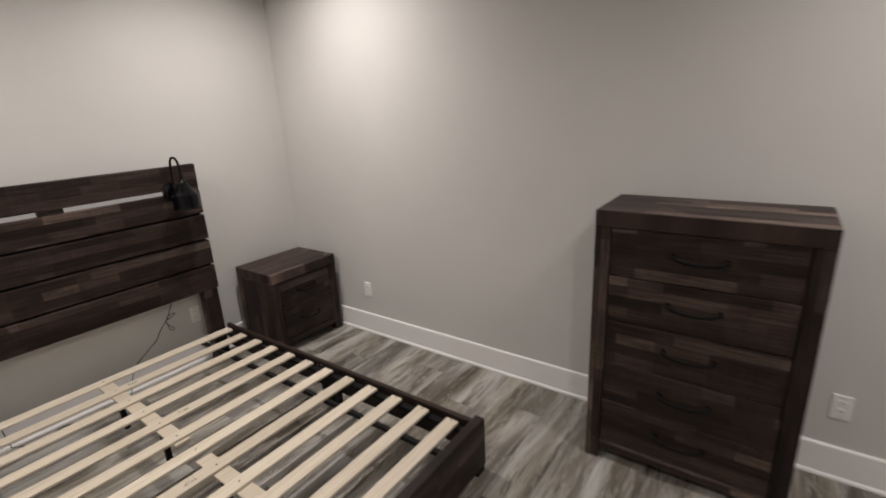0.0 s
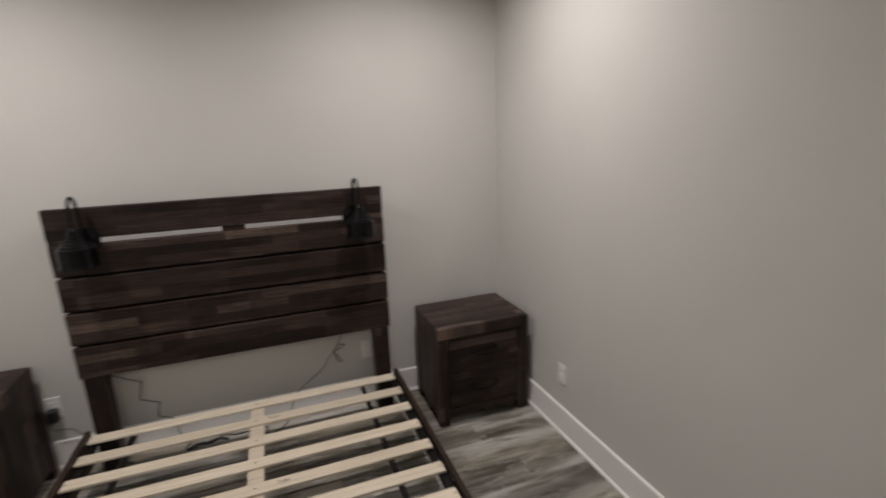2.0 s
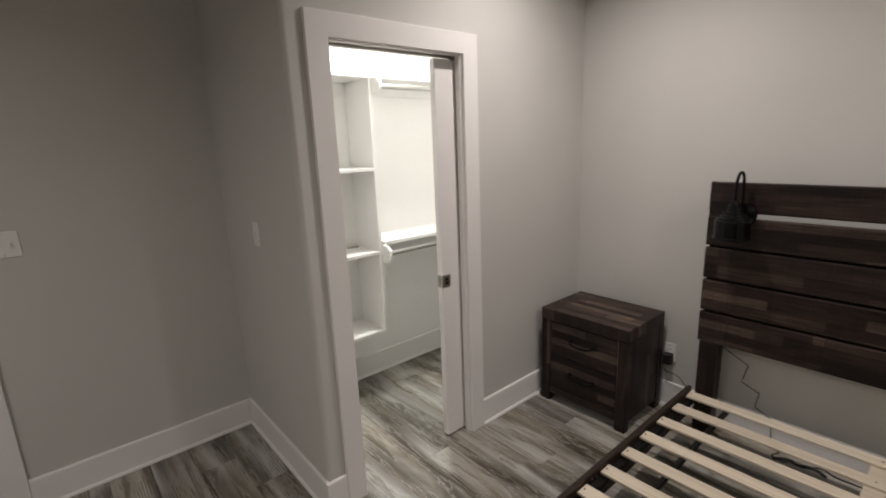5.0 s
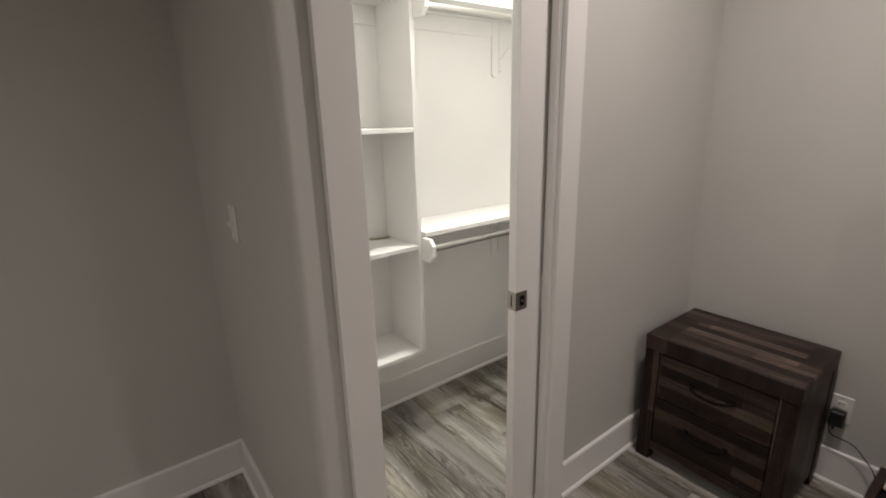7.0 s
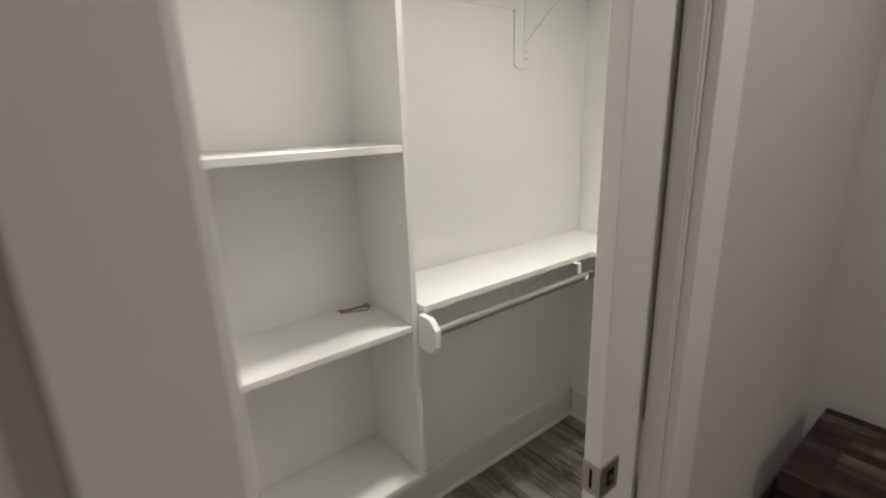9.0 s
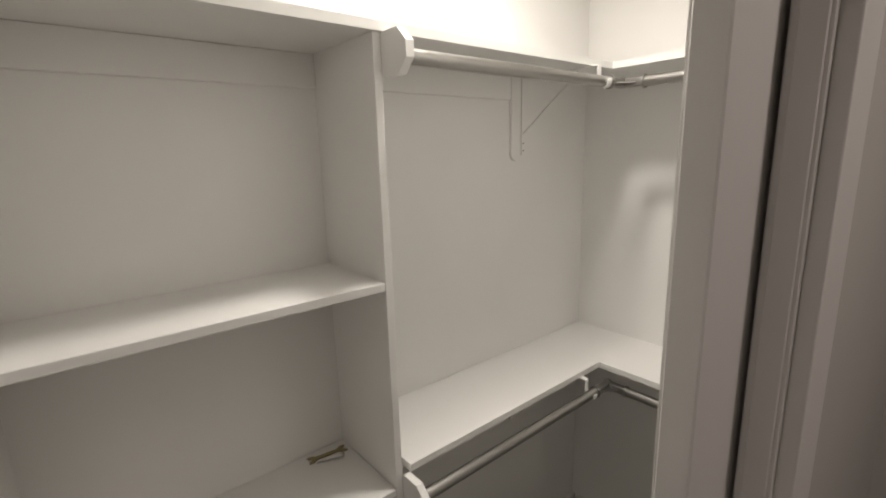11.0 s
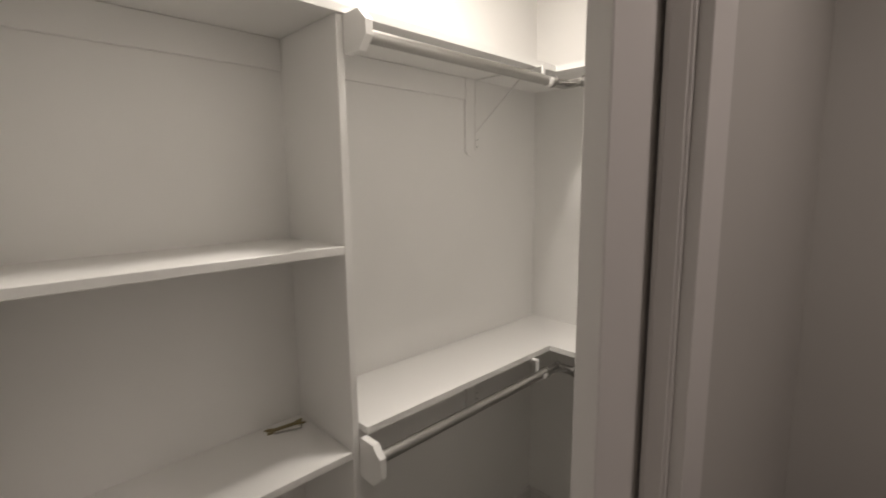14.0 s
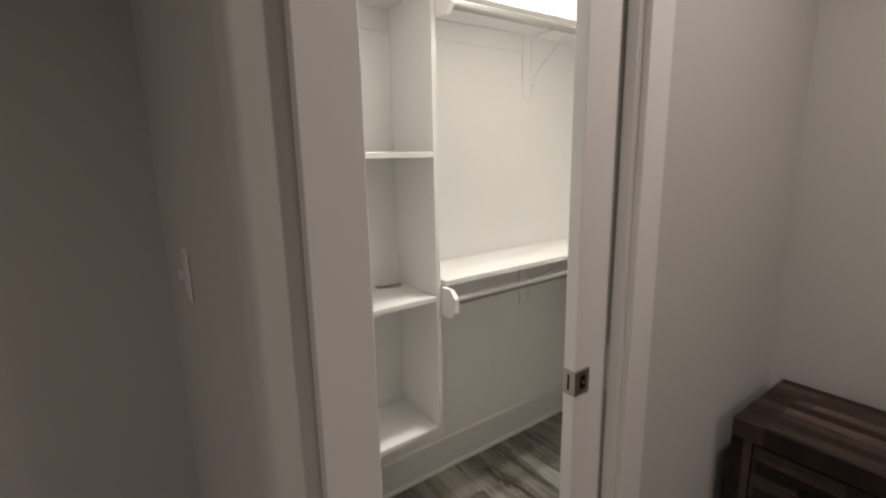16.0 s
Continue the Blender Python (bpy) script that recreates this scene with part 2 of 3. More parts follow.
def part(name, bm, mat, parent, label="", smooth=False):
    return link_mesh(name, bm, mat, parent, label, smooth)


def empty(name, x=0, y=0, z=0, rz=0):
    ob = new(name)
    ob.empty_display_size = 0.1
    ob.matrix_basis = pose(x, y, z, 0, 0, rz)
    return ob


def add_box(bm, x0, x1, y0, y1, z0, z1, bevel=0.0, segs=1):
    m = Matrix.LocRotScale(((x0 + x1) / 2, (y0 + y1) / 2, (z0 + z1) / 2), None, (x1 - x0, y1 - y0, z1 - z0))
    geo = bmesh.ops.create_cube(bm, size=1, matrix=m)
    if bevel:
        edges = {e for v in geo["verts"] for e in v.link_edges}
        bmesh.ops.bevel(bm, geom=list(edges), offset=bevel, segments=segs, affect="EDGES", profile=0.5)


def box(x0, x1, y0, y1, z0, z1, bevel=0.0, segs=1):
    bm = bmesh.new()
    add_box(bm, x0, x1, y0, y1, z0, z1, bevel, segs)
    return bm


def boxes(rows, bevel=0.0):
    bm = bmesh.new()
    for r in rows:
        add_box(bm, *r, bevel)
    return bm


def add_cyl(bm, p, q, r, segs=20, r2=None):
    p, q = Vector(p), Vector(q)
    d = q - p
    m = Matrix.Translation((p + q) / 2) @ d.to_track_quat("Z", "Y").to_matrix().to_4x4()
    bmesh.ops.create_cone(bm, cap_ends=True, segments=segs, radius1=r, radius2=r if r2 is None else r2, depth=d.length, matrix=m)


def cyl(p, q, r, segs=20):
    bm = bmesh.new()
    add_cyl(bm, p, q, r, segs)
    return bm


def prism(outline, axis, a, b):
    """An outline of 2D points pushed along an axis from a to b. axis 0: (y, z); 1: (x, z); 2: (x, y)."""
    bm = bmesh.new()

    def at(u, v, w):
        return {0: (w, u, v), 1: (u, w, v), 2: (u, v, w)}[axis]

    lo = [bm.verts.new(at(u, v, a)) for u, v in outline]
    hi = [bm.verts.new(at(u, v, b)) for u, v in outline]
    bm.faces.new(lo)
    bm.faces.new(hi)
    k = len(outline)
    for i in range(k):
        bm.faces.new((lo[i], lo[(i + 1) % k], hi[(i + 1) % k], hi[i]))
    bmesh.ops.recalc_face_normals(bm, faces=bm.faces)
    return bm


def lathe(profile, segs=40, at=(0, 0, 0)):
    """Turned shape about z from (radius, height) pairs."""
    bm = bmesh.new()
    rings = []
    for r, z in profile:
        rings.append([bm.verts.new((at[0] + r * math.cos(2 * math.pi * i / segs), at[1] + r * math.sin(2 * math.pi * i / segs), at[2] + z)) for i in range(segs)])
    for a, b in zip(rings, rings[1:]):
        for i in range(segs):
            bm.faces.new((a[i], a[(i + 1) % segs], b[(i + 1) % segs], b[i]))
    bmesh.ops.recalc_face_normals(bm, faces=bm.faces)
    return bm


def tube(points, r, segs=10, smooth_steps=6):
    """A round tube along a smooth line through the points."""
    pts = [Vector(p) for p in points]
    line = []
    for i in range(len(pts) - 1):
        p0, p1, p2, p3 = pts[max(i - 1, 0)], pts[i], pts[i + 1], pts[min(i + 2, len(pts) - 1)]
        for s in range(smooth_steps):
            t = s / smooth_steps
            line.append(0.5 * ((2 * p1) + (p2 - p0) * t + (2 * p0 - 5 * p1 + 4 * p2 - p3) * t * t + (3 * p1 - p0 - 3 * p2 + p3) * t ** 3))
    line.append(pts[-1])
    bm = bmesh.new()
    rings = []
    up = Vector((0.123, 0.31, 0.94))
    for i, p in enumerate(line):
        d = (line[min(i + 1, len(line) - 1)] - line[max(i - 1, 0)]).normalized()
        u = d.cross(up)
        if u.length < 0.1:
            u = d.cross(Vector((1, 0, 0)))
        u.normalize()
        v = d.cross(u).normalized()
        up = v.cross(d) if v.cross(d).length > 0.5 else up
        up = v
        up = u.cross(d)
        rings.append([bm.verts.new(p + r * (math.cos(2 * math.pi * k / segs) * u + math.sin(2 * math.pi * k / segs) * v)) for k in range(segs)])
        up = Vector((0.123, 0.31, 0.94))
    for a, b in zip(rings, rings[1:]):
        for k in range(segs):
            bm.faces.new((a[k], a[(k + 1) % segs], b[(k + 1) % segs], b[k]))
    bm.faces.new(rings[0][::-1])
    bm.faces.new(rings[-1])
    bmesh.ops.recalc_face_normals(bm, faces=bm.faces)
    return bm


def structure(name, bm, mat, label, category):
    return tagged(link_mesh(name, bm, mat), label, category, "", "structure")


# ---- large structure ----
XW, XE, YN, YS = -1.005, 3.229, 0.0, -5.0     # faces of the outer walls
YH = -1.985                                 # hall face of the closet's side wall
YB = -0.045                                 # bedroom face of the north wall
OP0, OP1, OPH = -1.807, -1.097, 2.04        # closet opening between the casings
RO0, RO1, ROH = -1.821, -1.079, 2.058       # rough opening
D20, D21 = -3.95, -3.11                     # hall door opening

structure("wall_closet_end", box(XW - 0.12, -0.12, YN, YN + 0.12, 0, CEIL), WALL, "plain wall behind the closet", "wall")
structure("wall_north", box(-0.12, XE + 0.12, YB, YN + 0.12, 0, CEIL), WALL, "greige painted wall behind the bed's headboard", "wall")
structure("wall_east", box(XE, XE + 0.12, YS, YB, 0, CEIL), WALL, "greige painted wall beside the chest of drawers", "wall")
structure("wall_south", box(XW - 0.12, XE + 0.12, YS - 0.12, YS, 0, CEIL), WALL, "plain greige painted wall closing the bedroom", "wall")
structure("wall_west", boxes([(XW - 0.12, XW, D21, YN, 0, CEIL), (XW - 0.12, XW, YS, D20, 0, CEIL), (XW - 0.12, XW, D20, D21, 2.04, CEIL)]), WALL, "greige painted hall wall with a light switch", "wall")
structure("wall_closet_side", box(XW, -0.12, YH, YH + 0.12, 0, CEIL), WALL, "greige painted short wall with a light switch", "wall")
SKIN = [(RO0, ROH), (RO1, ROH), (RO1, 0), (YB, 0), (YB, CEIL), (RO0, CEIL)]
structure("wall_closet_front", prism(SKIN, 0, -0.03, 0.0), WALL, "greige painted wall with a pocket door opening", "wall")
structure("wall_closet_rear", prism(SKIN, 0, -0.12, -0.09), WALL, "rear skin of the wall that holds the pocket door", "wall")
BULL = 0.022
ARC = [(-BULL + BULL * math.sin(radians(v)), YH + BULL - BULL * math.cos(radians(v))) for v in range(0, 91, 9)]
structure("wall_closet_post", prism([(-0.12, YH)] + ARC + [(0.0, RO0), (-0.12, RO0)], 2, 0, CEIL), WALL, "greige painted rounded end of the pocket door wall", "wall")
structure("wall_closet_header", box(-0.09, -0.03, RO0, YB, ROH, CEIL), WALL, "header above the pocket door", "wall")
# Stud and added lining sheets, coloured near black as the pocket's painted shade.
structure("pocket_shade_sheets", boxes([(-0.088, -0.032, -0.225, -0.202, 0.0, ROH), (-0.0390, -0.0305, RO1 + 0.0005, -0.226, 0, ROH), (-0.0895, -0.0865, RO1 + 0.0005, -0.226, 0, ROH)]), SHADOW_GAP, "stud and thin sheets painted near black as shade inside the door pocket", "wall")
structure("wall_closet_back", box(XW, XW + 0.004, YH + 0.12, YN, 0, CEIL), CLOSET_WALL, "off-white painted back wall of the closet", "wall")
structure("wall_closet_north", box(XW + 0.004, -0.124, YN - 0.004, YN, 0, CEIL), CLOSET_WALL, "off-white painted end wall of the closet", "wall")
structure("wall_closet_south", box(XW + 0.004, -0.124, YH + 0.12, YH + 0.124, 0, CEIL), CLOSET_WALL, "off-white painted end wall behind the shelf tower", "wall")
structure("wall_closet_inside", prism([(YH + 0.124, 0), (RO0, 0), (RO0, ROH), (RO1, ROH), (RO1, 0), (YN - 0.0045, 0), (YN - 0.0045, CEIL), (YH + 0.124, CEIL)], 0, -0.124, -0.12), CLOSET_WALL, "off-white painted inner face of the closet's front wall", "wall")
structure("ceiling", boxes([(XW - 0.12, XE + 0.12, YS - 0.12, YN + 0.12, CEIL, CEIL + 0.12)]), CEILING, "flat white painted ceiling", "ceiling")


def baseboard(name, x0, y0, x1, y1, nx, ny, mat=TRIM, label="tall white baseboard with shoe moulding"):
    """Baseboard along a wall from (x0, y0) to (x1, y1); (nx, ny) points into the room."""
    d = Vector((x1 - x0, y1 - y0, 0))
    length = d.length
    d.normalize()
    nrm = Vector((nx, ny, 0))
    prof = [(0, 0.002), (0.026, 0.002), (0.025, 0.010), (0.021, 0.016), (0.015, 0.019), (0.014, 0.151), (0.012, 0.156), (0.008, 0.159), (0, 0.159)]
    bm = bmesh.new()
    rows = []
    for s in (0, length):
        base = Vector((x0, y0, 0)) + d * s
        rows.append([bm.verts.new(base + nrm * u + Vector((0, 0, v))) for u, v in prof])
    k = len(prof)
    for i in range(k):
        bm.faces.new((rows[0][i], rows[0][(i + 1) % k], rows[1][(i + 1) % k], rows[1][i]))
    bm.faces.new(rows[0])
    bm.faces.new(rows[1])
    bmesh.ops.recalc_face_normals(bm, faces=bm.faces)
    return structure(name, bm, mat, label, "baseboard")


CAS = 0.094
baseboard("baseboard_north", 0, YB, XE, YB, 0, -1)
baseboard("baseboard_east", XE, YB - 0.026, XE, YS, -1, 0)
baseboard("baseboard_closet_front", 0, OP1 + CAS, 0, YB - 0.026, 1, 0)
baseboard("baseboard_closet_corner", 0, YH - 0.014, 0, OP0 - CAS, 1, 0)
baseboard("baseboard_hall", XW + 0.026, YH, 0.0, YH, 0, -1)
baseboard("baseboard_west", XW, D21 + CAS, XW, YH, 1, 0)
baseboard("baseboard_closet_back", XW + 0.004, YH + 0.124, XW + 0.004, YN - 0.004, 1, 0)
baseboard("baseboard_closet_north", XW + 0.03, YN - 0.004, -0.124, YN - 0.004, 0, -1)
baseboard("baseboard_closet_south", XW + 0.03, YH + 0.124, -0.124, YH + 0.124, 0, 1)


def casing(name, x, y0, y1, top, nx, label):
    """Flat casing round an opening y0..y1 on the wall face x, its joints filled."""
    t = 0.019
    lo, hi = (x, x + t) if nx > 0 else (x - t, x)
    out = [(y0 - CAS, 0), (y0, 0), (y0, top), (y1, top), (y1, 0), (y1 + CAS, 0), (y1 + CAS, top + CAS), (y0 - CAS, top + CAS)]
    bm = prism(out, 0, lo, hi)
    edges = [e for e in bm.edges if abs(e.verts[0].co.x - e.verts[1].co.x) < 1e-6 and abs(e.verts[0].co.x - (hi if nx > 0 else lo)) < 1e-6]
    bmesh.ops.bevel(bm, geom=edges, offset=0.0022, segments=2, affect="EDGES", profile=0.5)
    return structure(name, bm, TRIM, label, "door casing")


casing("trim_closet_outside", 0.0, OP0, OP1, OPH, 1, "flat white painted casing round the closet doorway")
casing("trim_closet_inside", -0.124, OP0, OP1, OPH, -1, "flat white painted casing inside the closet doorway")
casing("trim_hall_door", XW, D20, D21, 2.04, 1, "flat white painted casing in the hall")

jamb = tagged(empty("door_frame", 0, 0, 0), "white painted split jamb of a pocket door", "door frame", "", "structure")
part("side_jamb", box(-0.124, 0.0, RO0, OP0 + 0.010, 0, ROH, 0.0015), TRIM, jamb)
for jx0, jx1 in ((-0.0390, 0.0), (-0.124, -0.0865)):
    part("split_jamb", box(jx0, jx1, OP1 - 0.006, RO1, 0, OPH - 0.005, 0.0015), TRIM, jamb)
    part("head_jamb", box(jx0, jx1, OP0 + 0.006, RO1, OPH - 0.005, ROH, 0.0015), TRIM, jamb)
part("stop", box(-0.0305, -0.005, OP1 - 0.010, OP1 - 0.006, 0, OPH - 0.006, 0.001), TRIM, jamb)
part("track", boxes([(-0.085, -0.039, OP0 + 0.006, RO1, ROH - 0.006, ROH), (-0.068, -0.056, OP0 + 0.006, RO1, OPH - 0.012, ROH - 0.006)]), NICKEL, jamb, "steel track above the sliding door")
for gz0, gz1 in ((0.0, 0.035), (0.86, 0.99)):
    part("guide", box(-0.0442, -0.0393, OP1 - 0.004, OP1 + 0.02, gz0, gz1, 0.001), TRIM, jamb, "white plastic door guide")

door = tagged(empty("door_1", -0.0625, -1.231, 0.012), "white painted sliding pocket door, nearly fully open", "door", "", "structure")
part("door_leaf", box(-0.018, 0.018, 0, 0.74, 0, 2.008, 0.002), TRIM, door)
latch = part("latch", box(-0.019, 0.0205, -0.0015, 0.055, 0.873, 0.940, 0.001), NICKEL, door, "satin nickel square pocket door latch")
part("finger_pull", boxes([(0.0207, 0.0212, 0.018, 0.040, 0.888, 0.925)]), DARK_STEEL, latch)
part("edge_pull", boxes([(-0.003, 0.003, -0.0022, -0.0016, 0.885, 0.928)]), DARK_STEEL, latch)
part("pin", cyl((0.0213, 0.029, 0.9065), (0.0235, 0.029, 0.9065), 0.0045, 12), NICKEL, latch)
for sx in (0.009, 0.048):
    part("screw", cyl((0.0205, sx, 0.9065), (0.0218, sx, 0.9065), 0.003, 10), CHROME, latch)

door2 = tagged(empty("door_2", XW - 0.06, D20, 0.01), "closed plain white hall door", "door", "", "structure")
part("door_leaf", box(-0.018, 0.018, 0.003, D21 - D20 - 0.003, 0, 2.02, 0.002), TRIM, door2)


# ---- fixtures ----
def downlight(x, y, z):
    thing = tagged(empty("recessed_light", x, y, z), "round white recessed ceiling light, switched on", "ceiling light", "bedroom ceiling lights")
    part("trim_ring", lathe([(0.066, -0.004), (0.072, -0.010), (0.094, -0.007), (0.096, 0.0)], 40), TRIM, thing)
    part("diffuser", lathe([(0.0, -0.0035), (0.066, -0.0035), (0.066, 0.0)], 40), LENS, thing)
    return thing


for lx, ly, watts in ROOM_LIGHTS:
    downlight(lx, ly, CEIL)
flush = tagged(empty("flush_light", CLOSET_LIGHT[0], CLOSET_LIGHT[1], CEIL), "round flush ceiling light in the closet, switched on", "ceiling light")
part("base", lathe([(0.0, 0.0), (0.14, 0.0), (0.14, -0.02), (0.125, -0.024)], 40), TRIM, flush)
part("diffuser", lathe([(0.124, -0.02), (0.118, -0.036), (0.09, -0.044), (0.0, -0.047)], 40), LENS, flush, smooth=True)


def outlet(name, m, kind, label, group=""):
    """A wall plate in its own frame: x across, z up, front towards -y."""
    thing = new(name)
    thing.empty_display_size = 0.05
    thing.matrix_basis = m
    tagged(thing, label, "outlet" if kind == "duplex" else "light switch", group)
    w = 0.058 if kind == "double" else 0.036
    part("plate", box(-w, w, -0.006, 0, -0.058, 0.058, 0.003), PLATE, thing)
    if kind == "duplex":
        for dz in (-0.0195, 0.0195):
            face = part("receptacle", box(-0.0165, 0.0165, -0.0085, -0.005, dz - 0.014, dz + 0.014, 0.003), PLATE, thing)
            for dx in (-0.006, 0.006):
                part("slot", box(dx - 0.0012, dx + 0.0012, -0.0088, -0.0084, dz - 0.002, dz + 0.007), BLACK_PLASTIC, face)
    else:
        for cx in ((-0.023, 0.023) if kind == "double" else (0.0,)):
            part("toggle", box(cx - 0.005, cx + 0.005, -0.020, -0.005, -0.008, 0.012, 0.002), PLATE, thing)
    for sz in (-0.046, 0.046):
        part("screw", cyl((0, -0.0072, sz), (0, -0.0055, sz), 0.0028, 8), CHROME, thing)
    return thing


outlet("wall_outlet", pose(XE, -0.820, 0.355, 0, 0, -90), "duplex", "white duplex outlet low on the greige wall", "wall outlets")
outlet("wall_outlet", pose(XE, -3.599, 0.352, 0, 0, -90), "duplex", "white duplex outlet beside the chest of drawers", "wall outlets")
outlet("wall_outlet", pose(0.652, YB, 0.352), "duplex", "white duplex outlet with a black adapter plugged in", "wall outlets")
outlet("wall_outlet", pose(2.294, YB, 0.352), "duplex", "white duplex outlet behind the headboard", "wall outlets")
outlet("light_switch", pose(-0.52, YH, 1.235), "single", "white single toggle switch on the short wall")
outlet("light_switch", pose(XW, -2.90, 1.27, 0, 0, 90), "double", "white double toggle switch on the hall wall")


# ---- closet ----
SF, SB = -0.724, XW + 0.004    # shelf front, shelf back
PY0, PY1 = -1.168, -1.149      # upright panel of the shelf tower
YCL = YH + 0.124               # closet's south lining
tower = tagged(empty("shelf_tower", SB, PY0, 0.42), "white painted built-in shelf tower with open cubbies", "shelf")


def local(bm, thing):
    bmesh.ops.translate(bm, verts=bm.verts, vec=-thing.matrix_basis.translation)
    return bm


part("upright_panel", local(box(SB, SF, PY0, PY1, 0.418, 2.018, 0.001), tower), SHELF_WHITE, tower)
part("upright_panel", local(box(SB, SF, YCL, YCL + 0.019, 0.418, 2.018, 0.001), tower), SHELF_WHITE, tower)
for z in (0.438, 0.971, 1.497):
    part("shelf_board", local(box(SB, SF - 0.001, YCL + 0.0195, PY0 - 0.0005, z - 0.02, z, 0.0015), tower), SHELF_WHITE, tower)
part("cleat", local(box(SB, SB + 0.009, YCL + 0.0195, PY0 - 0.0005, 1.938, 2.0175, 0.002), tower), SHELF_WHITE, tower)


def l_shelf(name, z, y_start, low, label):
    """An L-shaped shelf on the closet's back and north walls. low: the height of its cleat's lower edge."""
    thing = tagged(empty(name, SB, YN - 0.004, z), label, "shelf")
    yn, f2, xe = YN - 0.004, -0.296, -0.125
    out = [(SB, y_start), (SF + 0.008, y_start), (SF + 0.008, f2), (xe, f2), (xe, yn), (SB, yn)]
    part("board", local(prism(out, 2, z - 0.02, z), thing), SHELF_WHITE, thing)
    part("cleat", local(box(SB, SB + 0.009, max(y_start, PY1 + 0.001), -0.4605, low, z - 0.0205, 0.002), thing), SHELF_WHITE, thing)
    foot = low - 0.204
    block = [(-0.460, foot + 0.020), (-0.452, foot + 0.006), (-0.436, foot), (-0.392, foot), (-0.376, foot + 0.006), (-0.368, foot + 0.020), (-0.368, z - 0.0205), (-0.460, z - 0.0205)]
    part("backing_block", local(prism(block, 0, SB, SB + 0.010), thing), SHELF_WHITE, thing)
    return thing


l_shelf("closet_shelf", 2.038, YCL, 1.942, "white L-shaped top shelf running round the closet")
l_shelf("closet_shelf", 1.025, PY1 + 0.0205, 0.925, "white L-shaped lower shelf above a hanging rod")

ROD_X, ROD_Y, ROD_R = -0.677, -0.300, 0.0155


def add_elbow(zr):
    """Corner casting: two square sockets that meet, a gusset between them and a small boss on top."""
    bm = bmesh.new()
    q = 0.0125
    add_box(bm, ROD_X - q, ROD_X + q, -0.3745, ROD_Y + q, zr - q, zr + q, 0.003, 2)
    add_box(bm, ROD_X + q + 0.0003, -0.6095, ROD_Y - q, ROD_Y + q, zr - q, zr + q, 0.003, 2)
    add_box(bm, ROD_X - 0.009, ROD_X + 0.009, ROD_Y - 0.009, ROD_Y + 0.009, zr + q + 0.0002, zr + q + 0.006, 0.002)
    g = prism([(ROD_X + q + 0.0004, -0.357), (-0.627, ROD_Y - q - 0.0004), (ROD_X + q + 0.0004, ROD_Y - q - 0.0004)], 2, zr - 0.003, zr + 0.001)
    me = bpy.data.meshes.new("gusset")
    g.to_mesh(me)
    g.free()
    bm.from_mesh(me)
    bpy.data.meshes.remove(me)
    return bm


